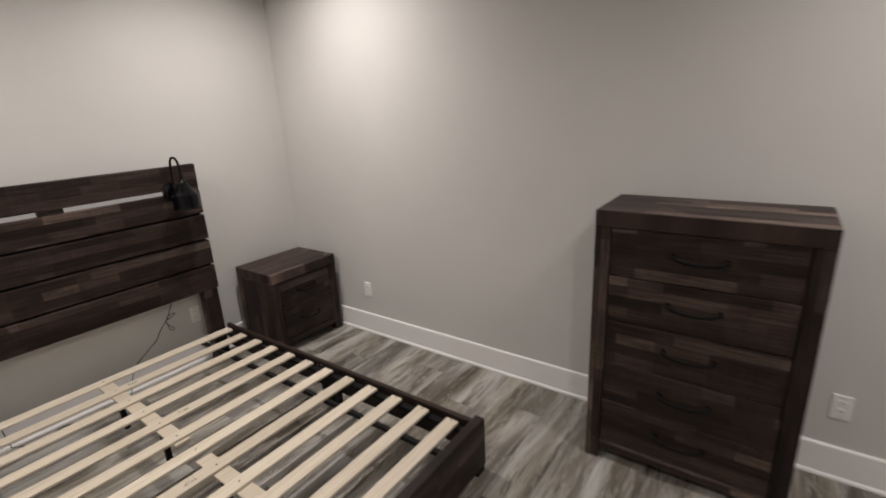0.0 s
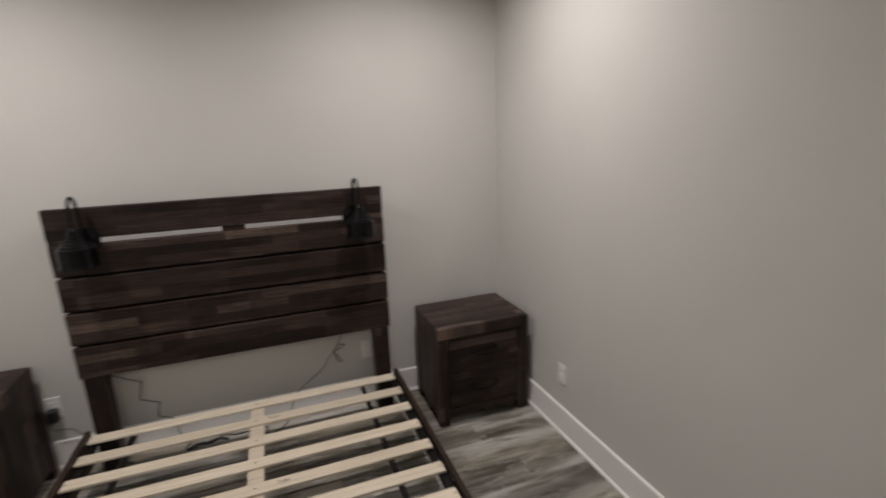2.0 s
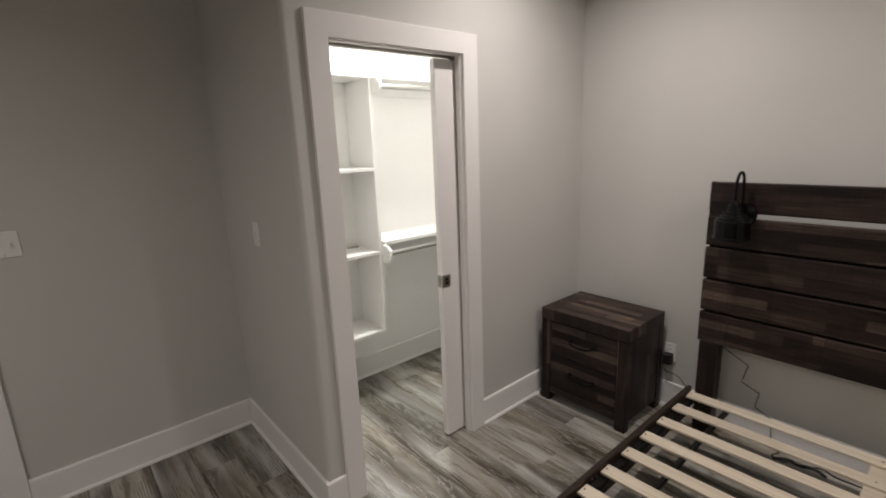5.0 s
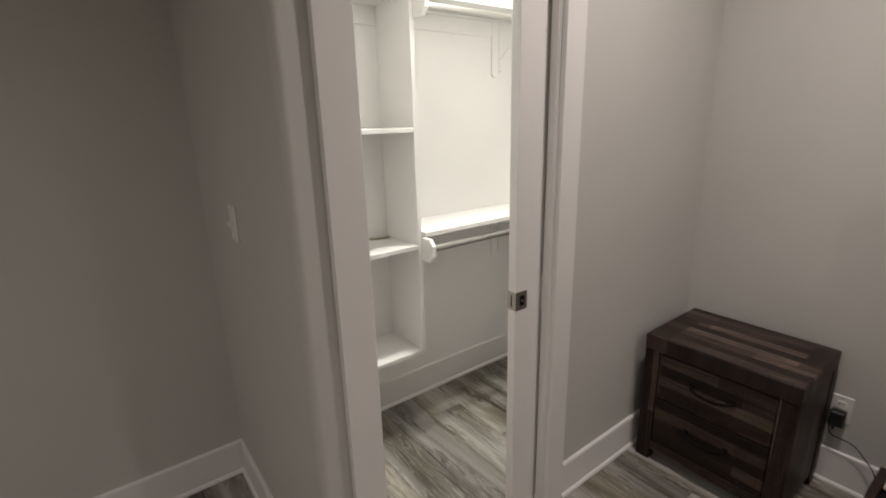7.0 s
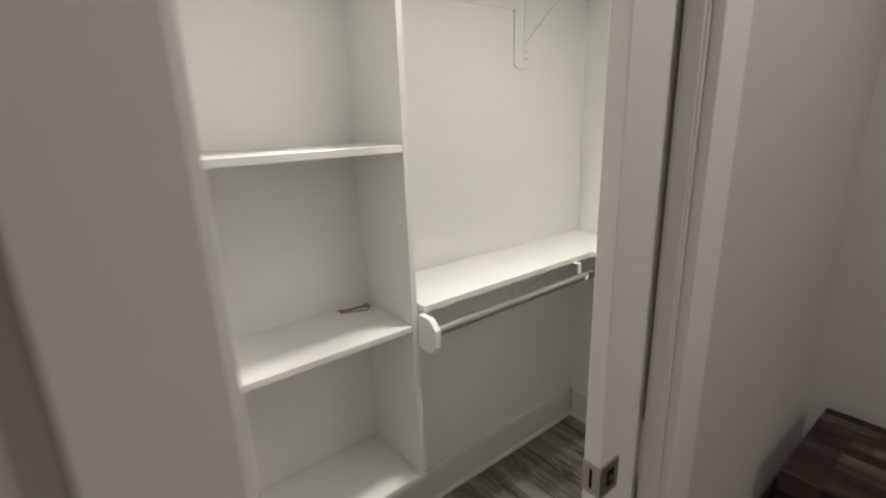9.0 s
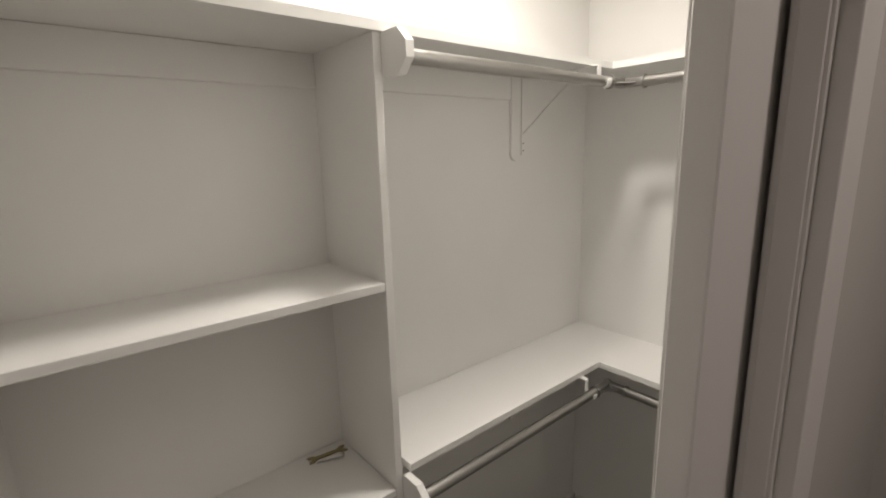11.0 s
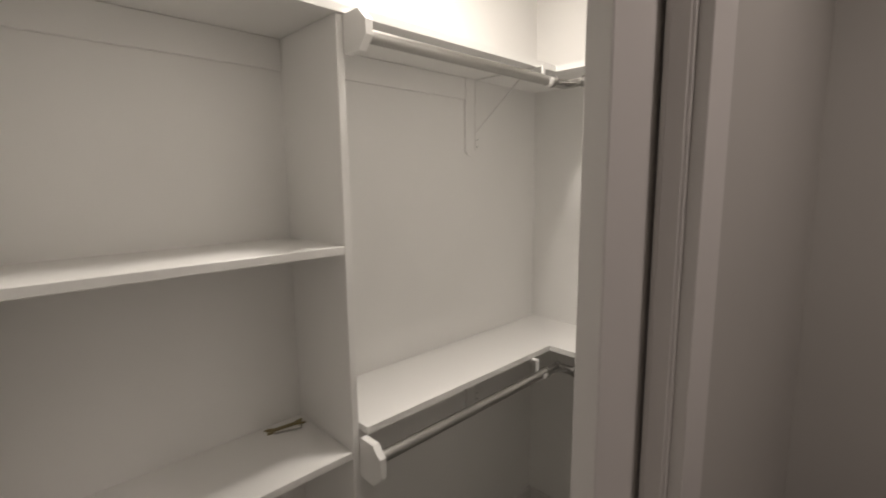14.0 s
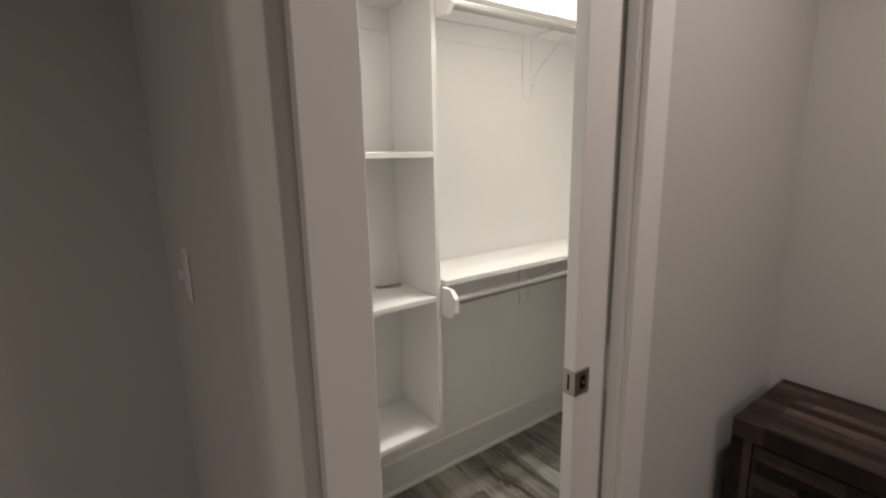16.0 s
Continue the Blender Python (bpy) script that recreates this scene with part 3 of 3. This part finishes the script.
def rod_set(z, zr, foot, zb, az):
    """Steel hanging rods that meet in the corner, their octagonal end block, bracket and connector."""
    block = tagged(empty("rod_end_block", -0.693, PY1, zr), "white painted octagonal rod end block", "bracket", "rod end blocks")
    a, c, cx = 0.0545, 0.028, -0.693
    octo = [(cx - a + c, zb - az), (cx + a - c, zb - az), (cx + a, zb - az + c), (cx + a, zb + az - c), (cx + a - c, zb + az), (cx - a + c, zb + az), (cx - a, zb + az - c), (cx - a, zb - az + c)]
    part("block", local(prism(octo, 1, PY1 + 0.0003, PY1 + 0.0195), block), SHELF_WHITE, block)
    rod = tagged(empty("closet_rod", ROD_X, PY1 + 0.02, zr), "satin steel hanging rod under a closet shelf", "closet rod", "closet rods")
    part("rod", local(cyl((ROD_X, PY1 + 0.0196, zr), (ROD_X, -0.380, zr), ROD_R, 112), rod), CHROME, rod)
    part("collar", local(cyl((ROD_X, -0.380, zr), (ROD_X, -0.375, zr), ROD_R + 0.0045, 32), rod), CHROME, rod)
    elbow = add_elbow(zr)
    part("connector", local(elbow, rod), CHROME, rod, "cast steel corner connector with a gusset")
    rod2 = tagged(empty("closet_rod", -0.125, ROD_Y, zr), "satin steel hanging rod on the closet's end wall", "closet rod", "closet rods")
    part("rod", local(cyl((-0.604, ROD_Y, zr), (-0.125, ROD_Y, zr), ROD_R, 112), rod2), CHROME, rod2)
    part("collar", local(cyl((-0.609, ROD_Y, zr), (-0.604, ROD_Y, zr), ROD_R + 0.0045, 32), rod2), CHROME, rod2)
    br = tagged(empty("shelf_bracket", SB + 0.012, -0.404, zr), "white metal shelf and rod bracket", "bracket", "shelf brackets")
    zt = z - 0.0205
    y0, y1 = -0.413, -0.395
    part("wall_arm", local(box(SB + 0.0102, SB + 0.0150, y0, y1, foot + 0.02, zt, 0.001), br), SHELF_WHITE, br)
    part("top_arm", local(box(SB + 0.0152, ROD_X - 0.0185, y0, y1, zt - 0.004, zt, 0.001), br), SHELF_WHITE, br)
    brace = [(SB + 0.0152, foot + 0.090), (SB + 0.0152, foot + 0.096), (-0.755, zt - 0.0045), (-0.763, zt - 0.0045)]
    part("brace", local(prism(brace, 1, -0.4055, -0.4025), br), SHELF_WHITE, br)
    ro, ri = 0.0197, 0.0158
    arc = [radians(v) for v in range(172, 400, 19)]
    strip = [(ROD_X + ro * math.cos(t), zr + ro * math.sin(t)) for t in arc] + [(ROD_X + ri * math.cos(t), zr + ri * math.sin(t)) for t in arc[::-1]]
    part("rod_cradle", local(prism(strip, 1, y0, y1), br), SHELF_WHITE, br)
    part("hook", local(box(ROD_X - 0.0200, ROD_X - 0.0162, y0, y1, zr - 0.004, zt - 0.0002, 0.001), br), SHELF_WHITE, br)
    for sz in (foot + 0.035, foot + 0.06):
        part("screw", local(cyl((SB + 0.0150, -0.404, sz), (SB + 0.0165, -0.404, sz), 0.003, 8), br), CHROME, br)


rod_set(2.038, 1.968, 1.738, 1.974, 0.0435)
rod_set(1.025, 0.955, 0.721, 0.950, 0.054)

wrench = tagged(empty("wrench", -0.962, -1.235, 0.971, 84), "small yellow zinc open-ended wrench on a white shelf", "tool")
jaw = [(0.030, -0.006), (0.040, -0.014), (0.054, -0.013), (0.050, -0.005), (0.043, -0.004), (0.043, 0.004), (0.050, 0.005), (0.054, 0.013), (0.040, 0.014), (0.030, 0.006)]
part("handle", prism([(-u, v) for u, v in jaw] + jaw[::-1], 2, 0.0005, 0.004), BRASS, wrench)
hexkey = tagged(empty("hex_key", -0.935, -1.240, 0.971, 70), "small bent steel hex key on a white shelf", "tool")
part("shaft", tube([(-0.035, 0, 0.003), (0.0, 0, 0.003), (0.03, 0, 0.003), (0.036, 0.004, 0.003), (0.037, 0.02, 0.003)], 0.0025, 6), CHROME, hexkey)


# ---- bedroom furniture ----
def pull(thing, x, y, z, w=0.155):
    """Arched black drawer pull that stands out towards -y."""
    pts = [(x - w / 2, y, z + 0.006), (x - w / 2 + 0.004, y - 0.018, z + 0.004), (x - w * 0.28, y - 0.026, z - 0.006), (x, y - 0.028, z - 0.010), (x + w * 0.28, y - 0.026, z - 0.006), (x + w / 2 - 0.004, y - 0.018, z + 0.004), (x + w / 2, y, z + 0.006)]
    h = part("handle", tube(pts, 0.0065, 8, 5), PULL_METAL, thing, "black metal arched pull", True)
    for sx in (-1, 1):
        part("foot", box(x + sx * w / 2 - 0.010, x + sx * w / 2 + 0.010, y - 0.004, y, z - 0.006, z + 0.018, 0.002), PULL_METAL, h)


def chest(name, w, d, h, drawers, label, category, m, group=""):
    """A case with legs at its corners, inset drawers and a thick top; front towards -y, origin at the floor under its middle."""
    thing = new(name)
    thing.empty_display_size = 0.1
    thing.matrix_basis = m
    tagged(thing, label, category, group)
    x, y = w / 2, d / 2
    lw, tt, foot = 0.062, 0.070, 0.085
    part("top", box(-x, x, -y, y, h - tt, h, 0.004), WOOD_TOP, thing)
    for s in (-1, 1):
        xa, xb = sorted((s * x, s * (x - lw)))
        part("leg", box(xa, xb, -y + 0.004, -y + 0.05, 0, h - tt - 0.0005, 0.003), WOOD_STILE, thing)
        part("leg", box(xa, xb, y - 0.05, y, 0, h - tt - 0.0005, 0.003), WOOD_STILE, thing)
        sa, sb = sorted((s * (x - 0.004), s * (x - 0.022)))
        part("side_panel", box(sa, sb, -y + 0.0505, y - 0.0505, foot - 0.03, h - tt - 0.0005), WOOD_SIDE, thing)
    part("back_panel", box(-x + lw, x - lw, y - 0.02, y - 0.012, foot, h - tt - 0.001), WOOD_FRONT, thing)
    part("bottom_rail", box(-x + lw + 0.0005, x - lw - 0.0005, -y + 0.010, -y + 0.034, foot - 0.03, foot + 0.018, 0.002), WOOD_FRONT, thing)
    z0, z1 = foot + 0.024, h - tt + 0.001
    step = (z1 - z0) / drawers
    for i in range(drawers):
        a, b = z0 + i * step, z0 + (i + 1) * step - 0.005
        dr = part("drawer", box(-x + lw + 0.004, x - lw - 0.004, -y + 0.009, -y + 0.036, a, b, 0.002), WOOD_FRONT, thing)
        part("drawer_box", box(-x + lw + 0.02, x - lw - 0.02, -y + 0.0365, y - 0.03, a + 0.012, b - 0.02), DARK_STEEL, dr)
        pull(dr, 0, -y + 0.009, (a + b) / 2 + 0.006, 0.155 if w < 0.7 else 0.185)
    return thing


chest("nightstand", 0.570, 0.426, 0.615, 2, "dark rustic wood two-drawer nightstand beside the bed", "nightstand", pose(0.338, -0.302, 0), "nightstands")
chest("nightstand", 0.570, 0.426, 0.615, 2, "dark rustic wood two-drawer nightstand in the wall corner", "nightstand", pose(2.892, -0.327, 0), "nightstands")
chest("chest_of_drawers", 0.79, 0.369, 1.218, 5, "tall dark rustic wood chest of five drawers", "dresser", pose(2.9835, -3.052, 0, 0, 0, -90))

# Bed: headboard, rails, foot rail, slats.
BX0, BX1 = 0.844, 2.425
bed = tagged(empty("bed_frame", (BX0 + BX1) / 2, -1.2, 0), "dark rustic wood queen bed frame with bare slats", "bed")
head = []
for z0, z1 in ((1.242, 1.389), (1.067, 1.216), (0.893, 1.055), (0.717, 0.881), (0.540, 0.705)):
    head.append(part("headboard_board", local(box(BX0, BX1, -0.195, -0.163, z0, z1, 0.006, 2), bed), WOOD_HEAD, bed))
for xa, xb in ((BX0 + 0.004, 1.040), (1.584, 1.695), (2.226, BX1 - 0.004)):
    part("filler_block", local(box(xa, xb, -0.191, -0.165, 1.2162, 1.2418), bed), WOOD_HEAD, bed)
part("headboard_backing", local(boxes([(BX0 + 0.01, BX1 - 0.01, -0.1625, -0.151, 0.56, 1.21)]), bed), DARK_STEEL, bed)
for xa in (BX0 + 0.012, BX1 - 0.102):
    part("headboard_leg", local(box(xa, xa + 0.09, -0.150, -0.103, 0, 1.37, 0.003), bed), WOOD_STILE, bed)
    part("headboard_post", local(box(xa, xa + 0.09, -0.193, -0.1505, 0, 0.539, 0.003), bed), WOOD_STILE, bed)
FOOT = -2.305
for xa, xb, la, lb in ((0.818, 0.842, 0.8425, 0.875), (2.424, 2.448, 2.391, 2.4235)):
    part("side_rail", local(box(xa, xb, FOOT + 0.0505, -0.196, 0.095, 0.262, 0.004), bed), WOOD_HEAD, bed)
    part("slat_ledge", local(box(la, lb, FOOT + 0.0505, -0.199, 0.190, 0.216, 0.002), bed), DARK_STEEL, bed)
part("foot_rail", local(box(0.810, 2.452, FOOT, FOOT + 0.05, 0.03, 0.285, 0.005), bed), WOOD_HEAD, bed)
for xa in (0.822, 2.385):
    part("foot_leg", local(box(xa, xa + 0.058, FOOT + 0.004, FOOT + 0.046, 0, 0.03), bed), DARK_STEEL, bed)
N_SLATS = 12
S0, S1 = -0.250, -2.150
slat_y = [S0 + (S1 - S0) * i / (N_SLATS - 1) for i in range(N_SLATS)]
for i, sy in enumerate(slat_y):
    sl = part("slat", local(box(0.846, 2.414, sy - 0.034, sy + 0.034, 0.2285, 0.242, 0.002), bed), PINE, bed, "pale pine slat")
    for sx in (0.858, 1.632, 2.402):
        part("screw", local(cyl((sx, sy, 0.242), (sx, sy, 0.2432), 0.004, 8), bed), DARK_STEEL, sl)
for ya, yb in ((slat_y[5] - 0.05, slat_y[0] + 0.03), (slat_y[11] - 0.05, -1.345)):
    part("centre_strip", local(box(1.598, 1.668, ya, yb, 0.2165, 0.2283, 0.002), bed), PINE, bed, "pale pine strip under the slats")
for xa in (1.029, 2.206):
    part("support_rail", local(box(xa, xa + 0.020, FOOT + 0.0505, -0.1995, 0.2040, 0.2283, 0.002), bed), DARK_STEEL, bed, "dark steel rail under the slats")
for i, dx, turn in ((1, 0.086, 0), (4, 0.116, 0), (7, -0.112, 180)):
    word = bpy.data.curves.new("stamp", "FONT")
    word.body, word.size, word.extrude, word.align_x, word.align_y = "TOP", 0.027, 0.0001, "CENTER", "CENTER"
    word.materials.append(INK)
    stamp = new("stamp", word)
    stamp.location = Vector((1.632 + dx, slat_y[i], 0.2423)) - bed.matrix_basis.translation
    stamp.rotation_euler = (0, 0, radians(turn))
    stamp.parent = bed
    stamp["label"] = "dark printed stamp"
for ly in (-0.43, -0.94, -1.50, -1.95):
    part("support_leg", local(box(1.622, 1.648, ly - 0.013, ly + 0.013, 0.0, 0.2163, 0.002), bed), DARK_STEEL, bed, "dark steel support leg")
for xa, xb, face, out in ((2.391, 2.4235, 2.4238, -1), (0.8425, 0.875, 0.8422, 1)):
    part("side_leg", local(boxes([(xa, xb, -1.365, -1.225, 0.0, 0.1895)], 0.003), bed), DARK_STEEL, bed, "black leg under the side rail")
    for sy, sz in ((-1.100, 0.230), (-1.170, 0.226), (-1.205, 0.234)):
        part("bolt", local(cyl((face, sy, sz), (face + out * 0.003, sy, sz), 0.005, 10), bed), CHROME, bed, "bright steel bolt head")


def wall_lamp(x, swing):
    """Black barn lamp on a gooseneck, fixed to the headboard's face and swung a little to one side."""
    y0 = -0.1955
    thing = tagged(empty("headboard_lamp", x, y0, 1.238), "black metal barn lamp on a gooseneck over the headboard", "lamp", "headboard lamps")

    def swung(bm):
        bmesh.ops.rotate(bm, verts=bm.verts, cent=(0, -0.010, 0), matrix=Matrix.Rotation(radians(swing), 3, "Z"))
        return bm

    part("back_plate", lathe_y([(0.0, 0.0), (0.054, 0.0), (0.056, 0.006), (0.050, 0.014), (0.02, 0.020), (0.0, 0.021)]), BLACK_METAL, thing, smooth=True)
    part("gooseneck", swung(tube([(0, -0.018, 0.035), (0, -0.034, 0.060), (0, -0.040, 0.120), (0, -0.046, 0.175), (0, -0.064, 0.203), (0, -0.090, 0.203), (0, -0.110, 0.175), (0, -0.118, 0.120), (0, -0.118, 0.078)], 0.0068, 12)), BLACK_METAL, thing, smooth=True)
    prof = [(0.0, 0.060), (0.012, 0.060), (0.018, 0.050), (0.022, 0.041), (0.024, 0.026), (0.032, 0.022), (0.034, 0.012), (0.043, 0.008), (0.045, -0.002), (0.054, -0.006), (0.056, -0.015), (0.064, -0.019), (0.068, -0.029), (0.0735, -0.033), (0.075, -0.040), (0.075, -0.112), (0.0785, -0.115), (0.0785, -0.121), (0.072, -0.120), (0.072, -0.042), (0.04, -0.020), (0.0, 0.010)]
    part("shade", swung(lathe(prof, 56, (0, -0.118, 0.020))), BLACK_METAL, thing, "glossy ribbed black metal shade")
    part("socket", swung(cyl((0, -0.118, -0.075), (0, -0.118, 0.0), 0.02, 16)), BULB, thing)
    part("switch_knob", cyl((0.03, -0.016, -0.03), (0.03, -0.032, -0.03), 0.006, 12), BLACK_METAL, thing)
    return thing


def lathe_y(profile, segs=36):
    """Turned shape about the -y axis."""
    bm = lathe(profile, segs)
    bmesh.ops.rotate(bm, verts=bm.verts, cent=(0, 0, 0), matrix=Matrix.Rotation(radians(90), 3, "X"))
    return bm


wall_lamp(1.006, -6)
wall_lamp(2.250, 13)


def cable(name, pts, r, label, steps=5):
    thing = tagged(empty(name, *pts[0]), label, "cable")
    part("cord", local(tube(pts, r, 7, steps), thing), BLACK_PLASTIC, thing)
    return thing


cable("lamp_cable", [(2.175, -0.110, 0.560), (2.164, -0.102, 0.546), (2.151, -0.077, 0.506), (2.119, -0.077, 0.436), (2.092, -0.077, 0.391), (2.044, -0.077, 0.341), (2.009, -0.077, 0.286), (1.934, -0.077, 0.231), (1.854, -0.082, 0.171), (1.814, -0.102, 0.106), (1.790, -0.100, 0.020), (1.740, -0.160, 0.006), (1.660, -0.220, 0.006)], 0.0023, "black lamp cord hanging behind the headboard")
cable("cable_loop", [(2.092, -0.073, 0.391), (2.119, -0.072, 0.421), (2.159, -0.072, 0.421), (2.129, -0.072, 0.401), (2.092, -0.072, 0.389), (2.104, -0.072, 0.356), (2.134, -0.072, 0.316), (2.106, -0.072, 0.321), (2.092, -0.072, 0.386)], 0.0023, "tied loop of black lamp cord")


def kinked(pts, k=0.1):
    """The same line with its bends kept sharp."""
    out = [pts[0]]
    for p, q in zip(pts, pts[1:]):
        out += [tuple(u + (v - u) * f for u, v in zip(p, q)) for f in (k, 1 - k)] + [q]
    return out


cable("lamp_cable", kinked([(0.930, -0.110, 0.550), (0.939, -0.077, 0.486), (1.065, -0.077, 0.420), (1.043, -0.077, 0.319), (1.129, -0.077, 0.282), (1.115, -0.077, 0.202), (1.191, -0.077, 0.162), (1.207, -0.080, 0.012), (1.250, -0.100, 0.006)]), 0.0026, "kinked black lamp cord hanging behind the headboard", 1)
cable("floor_cable", [(1.250, -0.100, 0.006), (1.230, -0.150, 0.006), (1.290, -0.170, 0.012), (1.310, -0.120, 0.006), (1.360, -0.150, 0.006), (1.420, -0.100, 0.010), (1.480, -0.120, 0.006), (1.540, -0.120, 0.006), (1.600, -0.120, 0.006), (1.660, -0.120, 0.006), (1.660, -0.220, 0.006)], 0.0035, "tangled black cord on the floor under the bed")
cable("floor_cable", [(1.240, -0.170, 0.006), (1.290, -0.140, 0.012), (1.340, -0.160, 0.016), (1.400, -0.130, 0.012), (1.450, -0.150, 0.006)], 0.007, "bundled black cord on the floor under the bed")
cable("adapter_cable", [(0.634, -0.087, 0.291), (0.636, -0.092, 0.266), (0.654, -0.092, 0.244), (0.694, -0.092, 0.242), (0.729, -0.092, 0.231), (0.759, -0.092, 0.201), (0.794, -0.102, 0.166), (0.824, -0.122, 0.106), (0.870, -0.120, 0.006), (0.980, -0.160, 0.006)], 0.0023, "black adapter cord running down to the floor")
adapter = tagged(empty("power_adapter", 0.652, YB - 0.009, 0.322), "black plug-in power adapter in a wall outlet", "adapter")
part("body", box(-0.024, 0.024, -0.042, 0, -0.035, 0.030, 0.004), BLACK_PLASTIC, adapter)
part("strain_relief", cyl((-0.005, -0.036, -0.05), (-0.005, -0.036, -0.033), 0.005, 8), BLACK_PLASTIC, adapter)


# ---- floor planks ----
floor = structure("floor", box(XW - 0.12, XE + 0.12, YS - 0.12, YN + 0.12, -0.10, -0.0022), SUBFLOOR, "grey limed wood-look vinyl plank floor", "floor")
PW, PL = 0.182, 1.22
plank_meshes = {}


def plank_mesh(length, width):
    key = (round(length, 3), round(width, 3))
    if key not in plank_meshes:
        a, b, c = length / 2 - 0.0004, width / 2 - 0.0004, 0.0011
        v = [(sx * (a - i), sy * (b - i), z) for z, i in ((-0.002, 0), (-0.0009, 0), (0.0, c)) for sx, sy in ((-1, -1), (1, -1), (1, 1), (-1, 1))]
        f = [(8, 9, 10, 11)]
        for r in (0, 4):
            f += [(r + k, r + (k + 1) % 4, r + 4 + (k + 1) % 4, r + 4 + k) for k in range(4)]
        me = bpy.data.meshes.new("plank")
        me.from_pydata(v, [], f)
        me.materials.append(PLANK)
        plank_meshes[key] = me
    return plank_meshes[key]


rng = random.Random(11)
row, y = 0, YN
while y > YS + 0.02:
    w = min(PW, y - YS)
    x = XW - [0.15, 0.78, 0.42, 1.05, 0.60, 0.92, 0.27][row % 7] - rng.uniform(0, 0.1)
    while x < XE - 0.01:
        a, b = max(x, XW), min(x + PL, XE)
        if b - a > 0.03:
            ob = new("plank", plank_mesh(b - a, w))
            ob.parent = floor
            ob.location = ((a + b) / 2, y - w / 2, 0)
        x += PL
    y -= w
    row += 1
